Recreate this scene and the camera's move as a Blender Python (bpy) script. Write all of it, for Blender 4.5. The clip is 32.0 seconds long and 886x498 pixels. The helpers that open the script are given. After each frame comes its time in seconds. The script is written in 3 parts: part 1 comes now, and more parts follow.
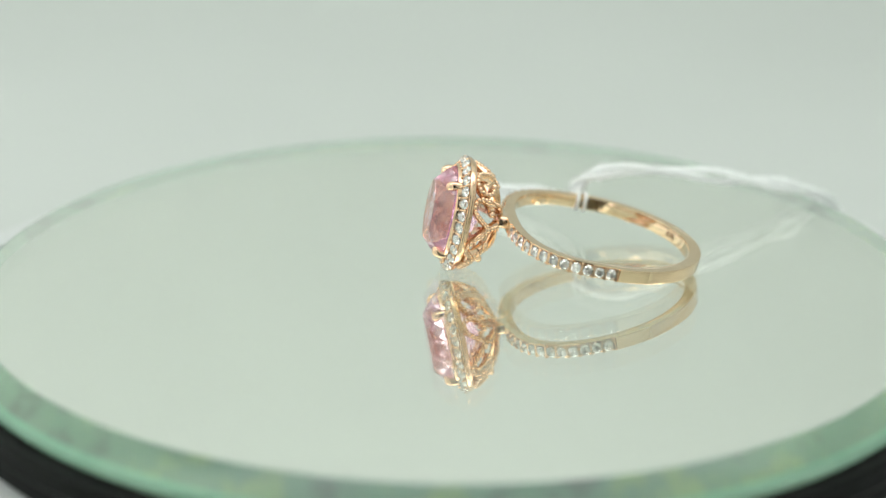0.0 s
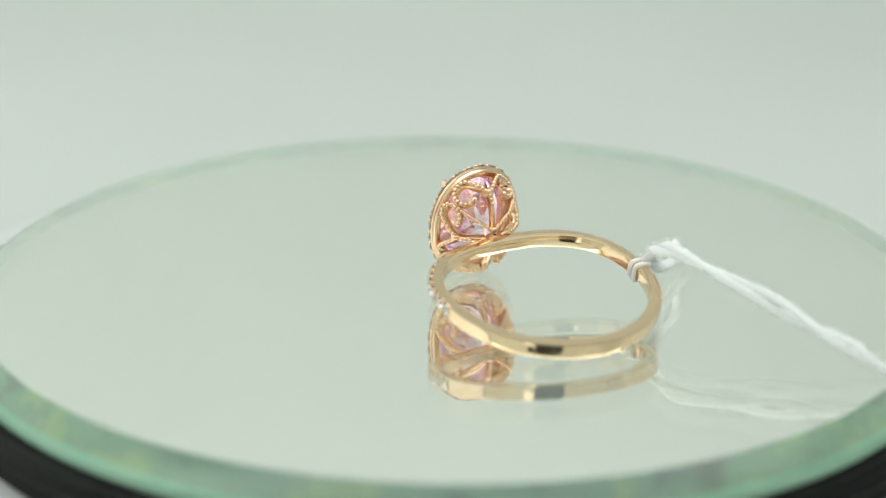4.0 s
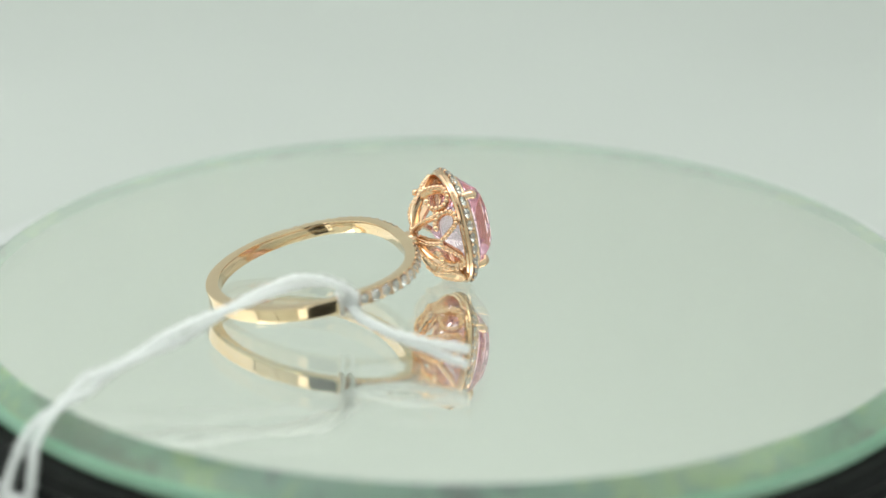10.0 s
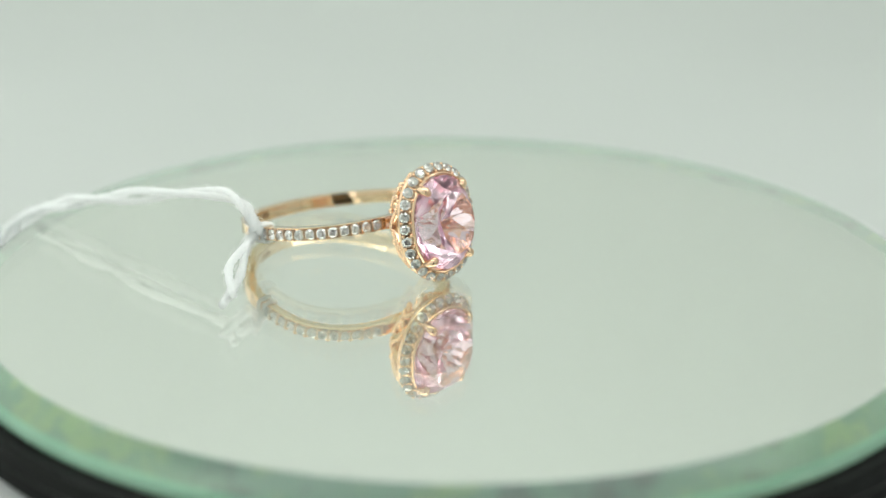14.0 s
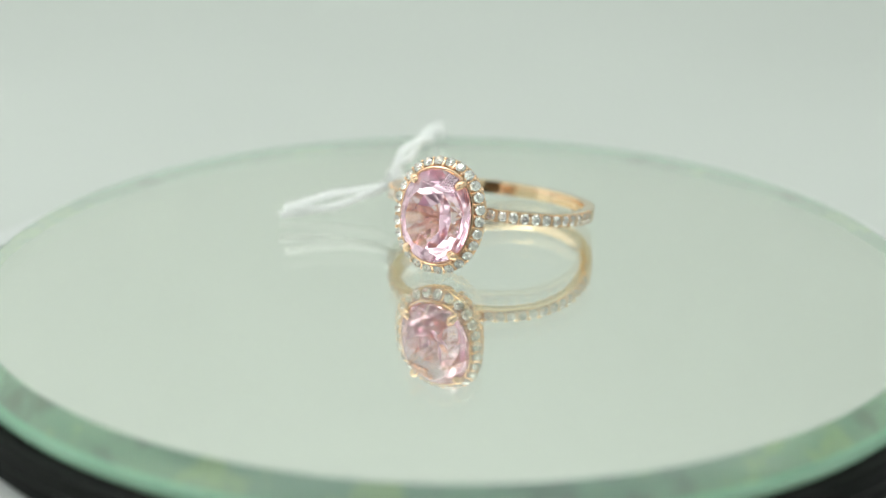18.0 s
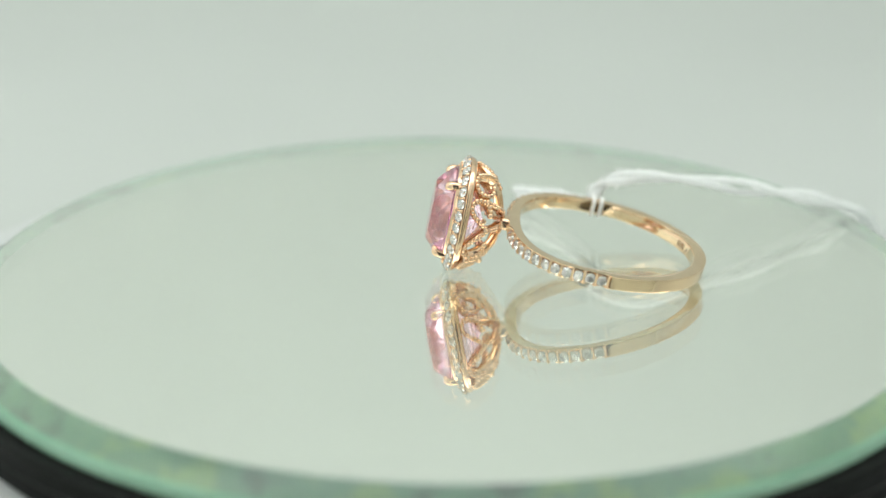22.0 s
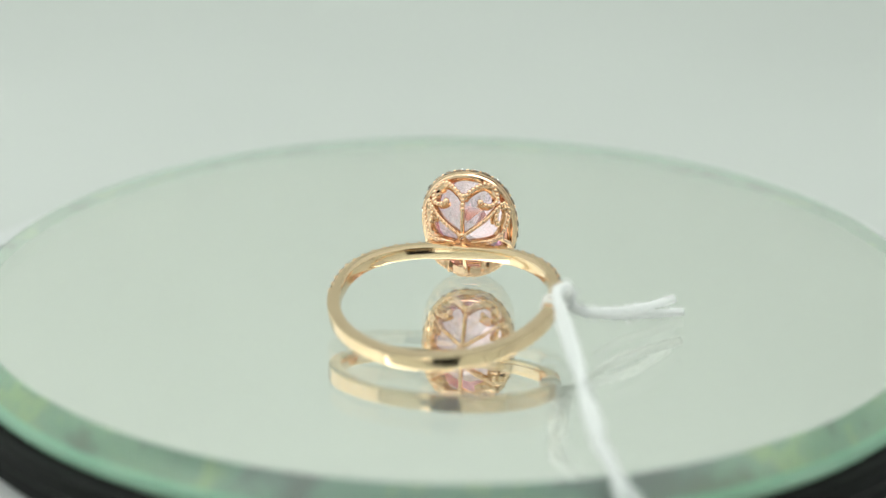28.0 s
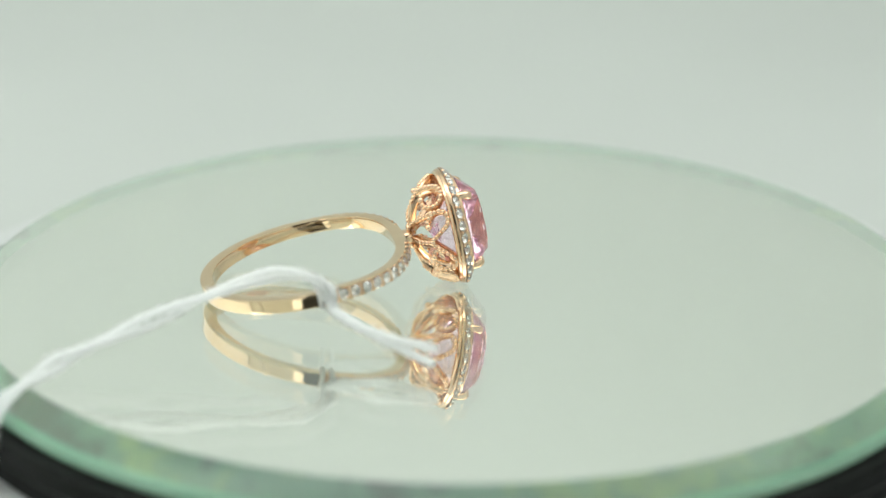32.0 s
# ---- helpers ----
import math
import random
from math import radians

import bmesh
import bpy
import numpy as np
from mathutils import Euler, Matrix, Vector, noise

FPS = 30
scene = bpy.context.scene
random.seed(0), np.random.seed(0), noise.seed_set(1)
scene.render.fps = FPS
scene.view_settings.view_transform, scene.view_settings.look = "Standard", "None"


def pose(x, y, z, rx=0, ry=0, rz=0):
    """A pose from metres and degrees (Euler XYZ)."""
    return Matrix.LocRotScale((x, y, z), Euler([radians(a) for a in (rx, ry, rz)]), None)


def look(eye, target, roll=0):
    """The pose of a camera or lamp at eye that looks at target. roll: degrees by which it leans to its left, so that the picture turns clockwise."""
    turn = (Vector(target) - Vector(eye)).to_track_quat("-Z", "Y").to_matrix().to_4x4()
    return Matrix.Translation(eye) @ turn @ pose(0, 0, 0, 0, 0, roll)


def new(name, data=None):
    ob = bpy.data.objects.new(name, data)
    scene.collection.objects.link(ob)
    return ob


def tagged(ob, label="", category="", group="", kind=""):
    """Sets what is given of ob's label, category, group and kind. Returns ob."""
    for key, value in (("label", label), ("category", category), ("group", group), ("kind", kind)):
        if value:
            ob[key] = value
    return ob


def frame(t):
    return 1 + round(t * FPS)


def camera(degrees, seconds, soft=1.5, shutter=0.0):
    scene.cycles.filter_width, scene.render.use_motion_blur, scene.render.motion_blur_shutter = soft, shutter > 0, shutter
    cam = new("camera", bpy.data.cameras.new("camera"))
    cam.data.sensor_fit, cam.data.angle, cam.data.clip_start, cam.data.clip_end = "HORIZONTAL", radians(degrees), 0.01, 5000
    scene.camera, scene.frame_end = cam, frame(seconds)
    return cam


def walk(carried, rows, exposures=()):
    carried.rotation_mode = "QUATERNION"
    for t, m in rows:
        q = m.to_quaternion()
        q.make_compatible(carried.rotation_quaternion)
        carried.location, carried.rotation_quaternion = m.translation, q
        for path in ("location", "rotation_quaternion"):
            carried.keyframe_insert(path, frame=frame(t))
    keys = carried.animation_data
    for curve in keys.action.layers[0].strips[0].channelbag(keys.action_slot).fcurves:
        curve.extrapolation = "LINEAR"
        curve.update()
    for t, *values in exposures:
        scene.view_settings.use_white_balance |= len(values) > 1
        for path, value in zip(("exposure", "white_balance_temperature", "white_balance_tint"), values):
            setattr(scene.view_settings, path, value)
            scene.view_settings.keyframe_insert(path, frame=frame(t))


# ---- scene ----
MM = 0.001
TURN_RATE = -16.683      # degrees a second, seen from above

# ------------------------------------------------------------------ camera
cam = camera(24.72, 32.0, soft=1.2)
eye_el, eye_far = radians(20.648), 0.185812
EYE = Vector((0.0, -eye_far * math.cos(eye_el), eye_far * math.sin(eye_el)))


def aim(yaw, pitch):
    fw = Vector((0, math.cos(eye_el), -math.sin(eye_el)))
    up = Vector((0, math.sin(eye_el), math.cos(eye_el)))
    y, q = radians(yaw), radians(pitch)
    return fw * math.cos(y) * math.cos(q) + Vector((math.sin(y) * math.cos(q), 0, 0)) + up * math.sin(q)


CAM_POSE = look(EYE, EYE + aim(-0.290, 0.685), 0.511)
walk(cam, [(0.0, CAM_POSE), (32.0, CAM_POSE)])
cam.data.dof.use_dof = True
cam.data.dof.focus_distance = 0.182
cam.data.dof.aperture_fstop = 16.0

# ------------------------------------------------------------------ world, lamps, exposure
world = bpy.data.worlds.new("world")
world.use_nodes = True
world.node_tree.nodes["Background"].inputs["Color"].default_value = (0.02, 0.021, 0.022, 1)
world.node_tree.nodes["Background"].inputs["Strength"].default_value = 0.5
scene.world = world
scene.view_settings.exposure = 0.0
# light passes many facets and the mirror before it is lost
scene.cycles.max_bounces, scene.cycles.glossy_bounces, scene.cycles.transmission_bounces = 28, 20, 24
scene.cycles.diffuse_bounces = 9


def area_lamp(name, m, sx, sy, watts, color):
    data = bpy.data.lights.new(name, "AREA")
    data.shape, data.size, data.size_y = "RECTANGLE", sx, sy
    data.energy, data.color = watts, color
    ob = new(name, data)
    ob.matrix_world = m
    return ob


LIGHT_WHITE = (0.955, 1.0, 0.982)
TOP_PANEL = look((0.0, -0.02, 0.330), (-0.11, 0.45, 0.10))
area_lamp("lamp_top", TOP_PANEL, 0.56, 0.26, 1.70, LIGHT_WHITE)
# added fill light, unseen: brightens the tent front, gem and mirrored gold
FRONT_FILL = look((0.0, -0.092, 0.330), (0.0, -0.175, 0.056))
area_lamp("lamp_front_fill", FRONT_FILL, 0.50, 0.11, 0.47, LIGHT_WHITE)
area_lamp("lamp_side", look((-0.285, 0.13, 0.205), (0.3, 0.13, 0.205)), 0.56, 0.43, 0.60, LIGHT_WHITE)
area_lamp("lamp_side", look((0.285, 0.13, 0.205), (-0.3, 0.13, 0.205)), 0.56, 0.43, 0.12, LIGHT_WHITE)


# ------------------------------------------------------------------ materials
def material(name):
    mat = bpy.data.materials.new(name)
    mat.use_nodes = True
    nt = mat.node_tree
    return mat, nt, nt.nodes["Principled BSDF"]


def link(nt, a, b):
    nt.links.new(a, b)


def noise_node(nt, scale, detail=4.0, rough=0.55):
    co = nt.nodes.new("ShaderNodeTexCoord")
    n = nt.nodes.new("ShaderNodeTexNoise")
    n.inputs["Scale"].default_value = scale
    n.inputs["Detail"].default_value = detail
    n.inputs["Roughness"].default_value = rough
    link(nt, co.outputs["Object"], n.inputs["Vector"])
    return n


def ramp_node(nt, src, stops):
    r = nt.nodes.new("ShaderNodeValToRGB")
    while len(r.color_ramp.elements) < len(stops):
        r.color_ramp.elements.new(0.5)
    for e, (pos, col) in zip(r.color_ramp.elements, stops):
        e.position, e.color = pos, (*col, 1)
    link(nt, src, r.inputs["Fac"])
    return r


def bump_node(nt, src, strength, distance):
    b = nt.nodes.new("ShaderNodeBump")
    b.inputs["Strength"].default_value = strength
    b.inputs["Distance"].default_value = distance
    link(nt, src, b.inputs["Height"])
    return b


def plain(name, low, high, rough, scale, bump=0.0, distance=0.0002, metal=0.0, fine=None):
    """A surface with two scales of variation: tone and fine relief."""
    mat, nt, bs = material(name)
    n = noise_node(nt, scale)
    c = ramp_node(nt, n.outputs["Fac"], [(0.3, low), (0.7, high)])
    link(nt, c.outputs["Color"], bs.inputs["Base Color"])
    bs.inputs["Roughness"].default_value = rough
    bs.inputs["Metallic"].default_value = metal
    if bump:
        f = noise_node(nt, fine or scale * 9)
        link(nt, bump_node(nt, f.outputs["Fac"], bump, distance).outputs["Normal"], bs.inputs["Normal"])
    return mat


def gold(name, low, high, rough, bump, fine):
    mat, nt, bs = material(name)
    n = noise_node(nt, 420.0)
    c = ramp_node(nt, n.outputs["Fac"], [(0.3, low), (0.7, high)])
    link(nt, c.outputs["Color"], bs.inputs["Base Color"])
    bs.inputs["Metallic"].default_value = 1.0
    w = noise_node(nt, 900.0, 6.0)
    r = nt.nodes.new("ShaderNodeMapRange")
    r.inputs["To Min"].default_value, r.inputs["To Max"].default_value = rough * 0.7, rough * 1.4
    link(nt, w.outputs["Fac"], r.inputs["Value"])
    link(nt, r.outputs["Result"], bs.inputs["Roughness"])
    f = noise_node(nt, fine, 3.0)
    link(nt, bump_node(nt, f.outputs["Fac"], bump, 0.00005).outputs["Normal"], bs.inputs["Normal"])
    return mat


def glass(name, color, ior, rough=0.0):
    mat = bpy.data.materials.new(name)
    mat.use_nodes = True
    nt = mat.node_tree
    nt.nodes.remove(nt.nodes["Principled BSDF"])
    g = nt.nodes.new("ShaderNodeBsdfGlass")
    g.inputs["Color"].default_value = (*color, 1)
    g.inputs["IOR"].default_value = ior
    g.inputs["Roughness"].default_value = rough
    link(nt, g.outputs["BSDF"], nt.nodes["Material Output"].inputs["Surface"])
    return mat, nt, g


GOLD = gold("rose_gold", (0.765, 0.568, 0.373), (0.825, 0.628, 0.418), 0.09, 0.03, 700.0)
GOLD_CAST = gold("cast_rose_gold", (0.755, 0.525, 0.345), (0.835, 0.605, 0.415), 0.17, 0.12, 1800.0)
GEM, _nt, _g = glass("pink_stone", (1.0, 0.917, 0.958), 1.76)
_d = _nt.nodes.new("ShaderNodeBsdfTranslucent")
_d.inputs["Color"].default_value = (1.0, 0.56, 0.82, 1)
_m = _nt.nodes.new("ShaderNodeMixShader")
_m.inputs["Fac"].default_value = 0.06
link(_nt, _g.outputs["BSDF"], _m.inputs[1])
link(_nt, _d.outputs["BSDF"], _m.inputs[2])
link(_nt, _m.outputs["Shader"], _nt.nodes["Material Output"].inputs["Surface"])
DIAMOND, _nt, _g = glass("diamond", (0.970, 0.967, 0.955), 2.4)
_d = _nt.nodes.new("ShaderNodeBsdfDiffuse")
_d.inputs["Color"].default_value = (0.95, 0.95, 0.91, 1)
_m = _nt.nodes.new("ShaderNodeMixShader")
_m.inputs["Fac"].default_value = 0.07
link(_nt, _g.outputs["BSDF"], _m.inputs[1])
link(_nt, _d.outputs["BSDF"], _m.inputs[2])
link(_nt, _m.outputs["Shader"], _nt.nodes["Material Output"].inputs["Surface"])
MIRROR_GLASS, _nt, _g = glass("mirror_glass", (0.990, 1.0, 0.976), 1.60)
# a small share of rough gloss, added as a veil that pales the reflections
_d = _nt.nodes.new("ShaderNodeBsdfGlossy")
_d.inputs["Color"].default_value = (0.96, 0.975, 0.95, 1)
_d.inputs["Roughness"].default_value = 0.28
_m = _nt.nodes.new("ShaderNodeMixShader")
_m.inputs["Fac"].default_value = 0.035
link(_nt, _g.outputs["BSDF"], _m.inputs[1])
link(_nt, _d.outputs["BSDF"], _m.inputs[2])
link(_nt, _m.outputs["Shader"], _nt.nodes["Material Output"].inputs["Surface"])

SILVER, _nt, _bs = material("silvering")
_bs.inputs["Metallic"].default_value = 1.0
_bs.inputs["Roughness"].default_value = 0.0
_bs.inputs["Base Color"].default_value = (0.985, 0.990, 0.975, 1)


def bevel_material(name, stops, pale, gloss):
    """Bevelled green float glass that lets light through; its noise patches paint in reflections."""
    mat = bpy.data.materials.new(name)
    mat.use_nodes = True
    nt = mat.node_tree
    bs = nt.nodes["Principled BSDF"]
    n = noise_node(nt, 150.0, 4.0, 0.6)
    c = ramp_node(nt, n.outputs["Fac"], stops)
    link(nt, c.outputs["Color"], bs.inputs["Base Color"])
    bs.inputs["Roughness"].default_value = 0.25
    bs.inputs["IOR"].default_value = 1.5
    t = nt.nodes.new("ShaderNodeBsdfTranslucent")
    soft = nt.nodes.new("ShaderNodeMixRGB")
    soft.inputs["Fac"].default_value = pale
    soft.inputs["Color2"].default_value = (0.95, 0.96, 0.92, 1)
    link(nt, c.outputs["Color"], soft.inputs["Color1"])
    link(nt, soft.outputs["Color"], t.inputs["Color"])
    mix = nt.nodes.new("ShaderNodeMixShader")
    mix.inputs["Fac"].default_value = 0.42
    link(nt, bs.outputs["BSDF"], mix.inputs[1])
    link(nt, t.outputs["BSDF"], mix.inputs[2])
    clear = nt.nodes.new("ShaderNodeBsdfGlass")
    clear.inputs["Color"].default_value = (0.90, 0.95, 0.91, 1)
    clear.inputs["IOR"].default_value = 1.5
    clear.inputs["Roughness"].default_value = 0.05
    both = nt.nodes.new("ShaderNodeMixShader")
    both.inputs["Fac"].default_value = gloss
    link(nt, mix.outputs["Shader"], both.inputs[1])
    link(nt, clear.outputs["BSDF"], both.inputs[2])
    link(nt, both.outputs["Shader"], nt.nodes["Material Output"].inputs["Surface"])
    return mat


# dark teal and yellow-green stops are painted reflections of the surroundings
BEVEL = bevel_material("reflection_patched_bevel", [(0.35, (0.015, 0.05, 0.045)), (0.42, (0.035, 0.12, 0.095)), (0.47, (0.085, 0.25, 0.16)), (0.55, (0.085, 0.25, 0.16)),
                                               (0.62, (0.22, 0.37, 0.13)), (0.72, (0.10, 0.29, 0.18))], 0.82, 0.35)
# paler than the bevel: brightness reflected at the front is put into its colour
EDGE = bevel_material("glass_edge", [(0.35, (0.20, 0.47, 0.34)), (0.65, (0.28, 0.56, 0.42))], 0.4, 0.30)
BLACK = plain("black_plastic", (0.006, 0.007, 0.006), (0.014, 0.015, 0.014), 0.45, 60.0, 0.15, 0.0002)
BLACK.node_tree.nodes["Principled BSDF"].inputs["Specular IOR Level"].default_value = 0.06
PALE_PLASTIC = plain("pale_plastic", (0.42, 0.43, 0.42), (0.52, 0.53, 0.52), 0.4, 50.0, 0.1, 0.0002)
SHEET = plain("backdrop_paper", (0.435, 0.455, 0.430), (0.465, 0.485, 0.460), 0.9, 6.0, 0.12, 0.0006, fine=220.0)
FABRIC = plain("tent_fabric", (0.86, 0.88, 0.855), (0.90, 0.92, 0.895), 0.9, 7.0, 0.25, 0.001, fine=60.0)
TABLE_TOP = plain("table_top", (0.30, 0.30, 0.29), (0.38, 0.38, 0.37), 0.5, 9.0, 0.1, 0.0005)
LED_GLOW, _nt, _bs = material("led_glow")
_bs.inputs["Base Color"].default_value = (0.8, 0.8, 0.8, 1)
_bs.inputs["Emission Color"].default_value = (0.97, 1.0, 0.97, 1)
_bs.inputs["Emission Strength"].default_value = 1.3
DUST = plain("dust", (0.22, 0.21, 0.19), (0.32, 0.31, 0.28), 0.9, 4000.0)
# dark gold tone: the shade inside stamped marks is put into the colour
ENGRAVED = plain("engraved_shadow", (0.20, 0.10, 0.05), (0.26, 0.14, 0.07), 0.5, 4000.0, metal=1.0)


def cotton(name, through_light, gaps_share):
    """Loose white cotton: light passes through the fibres and comes out all round."""
    mat, nt, bs = material(name)
    n = noise_node(nt, 3500.0)
    c = ramp_node(nt, n.outputs["Fac"], [(0.3, (0.97, 0.975, 0.97)), (0.7, (0.99, 0.992, 0.99))])
    link(nt, c.outputs["Color"], bs.inputs["Base Color"])
    bs.inputs["Roughness"].default_value = 0.95
    bs.inputs["Specular IOR Level"].default_value = 0.0
    t = nt.nodes.new("ShaderNodeBsdfTranslucent")
    t.inputs["Color"].default_value = (0.985, 0.99, 0.985, 1)
    mix = nt.nodes.new("ShaderNodeMixShader")
    mix.inputs["Fac"].default_value = through_light
    link(nt, bs.outputs["BSDF"], mix.inputs[1])
    link(nt, t.outputs["BSDF"], mix.inputs[2])
    gaps = nt.nodes.new("ShaderNodeBsdfTransparent")
    loose = nt.nodes.new("ShaderNodeMixShader")
    loose.inputs["Fac"].default_value = gaps_share
    link(nt, mix.outputs["Shader"], loose.inputs[1])
    link(nt, gaps.outputs["BSDF"], loose.inputs[2])
    link(nt, loose.outputs["Shader"], nt.nodes["Material Output"].inputs["Surface"])
    return mat


COTTON = cotton("cotton", 0.60, 0.14)
TIED_COTTON = cotton("tied_cotton", 0.48, 0.06)


# ------------------------------------------------------------------ mesh helpers
def mesh_of(name, bm, mat, smooth=False, angle=None):
    me = bpy.data.meshes.new(name)
    bmesh.ops.recalc_face_normals(bm, faces=bm.faces)
    bm.to_mesh(me)
    bm.free()
    me.materials.append(mat)
    if smooth:
        me.shade_smooth()
        if angle:
            me.set_sharp_from_angle(angle=radians(angle))
    return me


def part(name, me, parent, label="", m=None):
    """One mesh object under a thing or a part."""
    ob = new(name, me)
    ob.parent = parent
    if m is not None:
        ob.matrix_basis = m
    if label:
        ob["label"] = label
    return ob


def thing(name, label, category, m=None, data=None, kind="", group=""):
    ob = new(name, data)
    if m is not None:
        ob.matrix_basis = m
    return tagged(ob, label, category, group, kind)


def box(bm, x0, x1, y0, y1, z0, z1, bevel=0.0):
    made = bmesh.ops.create_cube(bm, size=1.0)["verts"]
    for v in made:
        v.co = Vector(((x0 + x1) / 2 + v.co.x * (x1 - x0), (y0 + y1) / 2 + v.co.y * (y1 - y0), (z0 + z1) / 2 + v.co.z * (z1 - z0)))
    if bevel:
        edges = {e for v in made for e in v.link_edges}
        bmesh.ops.bevel(bm, geom=list(edges), offset=bevel, segments=3, affect="EDGES", profile=0.5)
    return bm


def boxed(name, mat, *dims, bevel=0.0):
    return mesh_of(name, box(bmesh.new(), *dims, bevel=bevel), mat)


def lathe(profile, n=160, close=False):
    """Turn a profile of (radius, height) round z. A radius of 0 ends in a point."""
    bm = bmesh.new()
    rings = []
    for r, z in profile:
        if r == 0:
            rings.append([bm.verts.new((0, 0, z))])
        else:
            rings.append([bm.verts.new((r * math.cos(a * math.tau / n), r * math.sin(a * math.tau / n), z)) for a in range(n)])
    pairs = list(zip(rings, rings[1:]))
    if close:
        pairs.append((rings[-1], rings[0]))
    for a, b in pairs:
        for i in range(n):
            j = (i + 1) % n
            if len(a) == 1 and len(b) == 1:
                continue
            if len(a) == 1:
                bm.faces.new((a[0], b[i], b[j]))
            elif len(b) == 1:
                bm.faces.new((a[i], b[0], a[j]))
            else:
                bm.faces.new((a[i], b[i], b[j], a[j]))
    return bm


def spline(points, n):
    """Points of a smooth curve through the given ones."""
    pts = [Vector(p) for p in points]
    pts = [2 * pts[0] - pts[1], *pts, 2 * pts[-1] - pts[-2]]
    out = []
    for a, b, c, d in zip(pts, pts[1:], pts[2:], pts[3:]):
        for k in range(n):
            t = k / n
            out.append(0.5 * (2 * b + (c - a) * t + (2 * a - 5 * b + 4 * c - d) * t * t + (3 * b - a - 3 * c + d) * t ** 3))
    out.append(pts[-2])
    return out


def frames_along(path, closed=False):
    """Tangent and two normals at each point, carried along without twist."""
    n = len(path)
    out, side = [], None
    for i in range(n):
        a = path[i - 1] if closed or i else path[i]
        b = path[(i + 1) % n] if closed or i < n - 1 else path[i]
        t = (b - a).normalized()
        if side is None:
            side = t.orthogonal().normalized()
        side = (side - t * side.dot(t)).normalized()
        out.append((t, side, t.cross(side)))
    return out


def tube(bm, path, radius, n=8, closed=False):
    """A tube along a path; radius is a number or a function of the fraction along it."""
    rings = []
    last = len(path) - 1
    for i, (p, (_, s, u)) in enumerate(zip(path, frames_along(path, closed))):
        r = radius(i / last) if callable(radius) else radius
        rings.append([bm.verts.new(p + (s * math.cos(k * math.tau / n) + u * math.sin(k * math.tau / n)) * r) for k in range(n)])
    pairs = list(zip(rings, rings[1:])) + ([(rings[-1], rings[0])] if closed else [])
    for a, b in pairs:
        for k in range(n):
            bm.faces.new((a[k], a[(k + 1) % n], b[(k + 1) % n], b[k]))
    if not closed:
        bm.faces.new(rings[0][::-1])
        bm.faces.new(rings[-1])
    return bm


def ball(bm, p, r, sub=1):
    for v in bmesh.ops.create_icosphere(bm, subdivisions=sub, radius=r)["verts"]:
        v.co += p


# ------------------------------------------------------------------ table and light tent
TABLE_Z = -0.040
ground_bm = box(bmesh.new(), -0.40, 0.40, -0.42, 0.52, TABLE_Z - 0.034, TABLE_Z - 0.004, bevel=0.003)
thing("ground", "plain grey table surface under the photo tent", "table top", data=mesh_of("ground", ground_bm, TABLE_TOP), kind="structure")

TX, TY0, TY1, TZ = 0.30, -0.165, 0.42, 0.45
tent = thing("light_tent", "white fabric photo tent lit from above and both sides", "light tent", pose(0, 0, TABLE_Z))


def sweep_sheet():
    """Floor and back of the tent in one curved white sheet."""
    bm = bmesh.new()
    r, h = 0.16, TZ - TABLE_Z
    prof = [(TY0, 0.0), (TY1 - r, 0.0)]
    prof += [(TY1 - r + r * math.sin(a), r - r * math.cos(a)) for a in (radians(x) for x in range(6, 91, 6))]
    prof += [(TY1, h)]
    front, back = [], []
    for y, z in prof:
        front.append([bm.verts.new((x, y, z)) for x in (-TX, TX)])
    for (y, z), nxt in zip(prof, prof[1:] + prof[-1:]):
        back.append([bm.verts.new((x, y + (0.002 if z > 0 else 0), z - 0.002)) for x in (-TX, TX)])
    for i in range(len(prof) - 1):
        bm.faces.new((front[i][0], front[i][1], front[i + 1][1], front[i + 1][0]))
        bm.faces.new((back[i][0], back[i + 1][0], back[i + 1][1], back[i][1]))
    for a, b in ((0, 0), (-1, -1)):
        bm.faces.new((front[a][0], front[a][1], back[b][1], back[b][0]))
    return mesh_of("backdrop_sheet", bm, SHEET, True, 40)


H = TZ - TABLE_Z
part("backdrop_sheet", sweep_sheet(), tent, "seamless pale grey backdrop sheet curving up")
part("side_panel", boxed("side_panel", FABRIC, -TX - 0.004, -TX, TY0, TY1 + 0.003, -0.002, H), tent)
part("side_panel", boxed("side_panel", FABRIC, TX, TX + 0.004, TY0, TY1 + 0.003, -0.002, H), tent)
part("top_panel", boxed("top_panel", FABRIC, -TX, TX, TY0, TY1, H, H + 0.004), tent)
# front: a slot for the lens
OX0, OX1, OZ0, OZ1 = -0.058, 0.050, 0.030, 0.185
part("front_panel", boxed("front_panel", FABRIC, -TX, OX0, TY0 - 0.004, TY0, 0.0, H), tent)
part("front_panel", boxed("front_panel", FABRIC, OX1, TX, TY0 - 0.004, TY0, 0.0, H), tent)
part("front_panel", boxed("front_panel", FABRIC, OX0, OX1, TY0 - 0.004, TY0, OZ1, H), tent)
part("front_panel", boxed("front_panel", FABRIC, OX0, OX1, TY0 - 0.004, TY0, 0.0, OZ0), tent)
led_strip = thing("studio_lamp", "short white LED strip beside the lens opening", "lamp", pose(-0.043, TY0 - 0.002, 0.105 + TABLE_Z))
part("housing", boxed("housing", PALE_PLASTIC, -0.0145, 0.0145, -0.006, 0.0, -0.060, 0.060, bevel=0.001), led_strip)
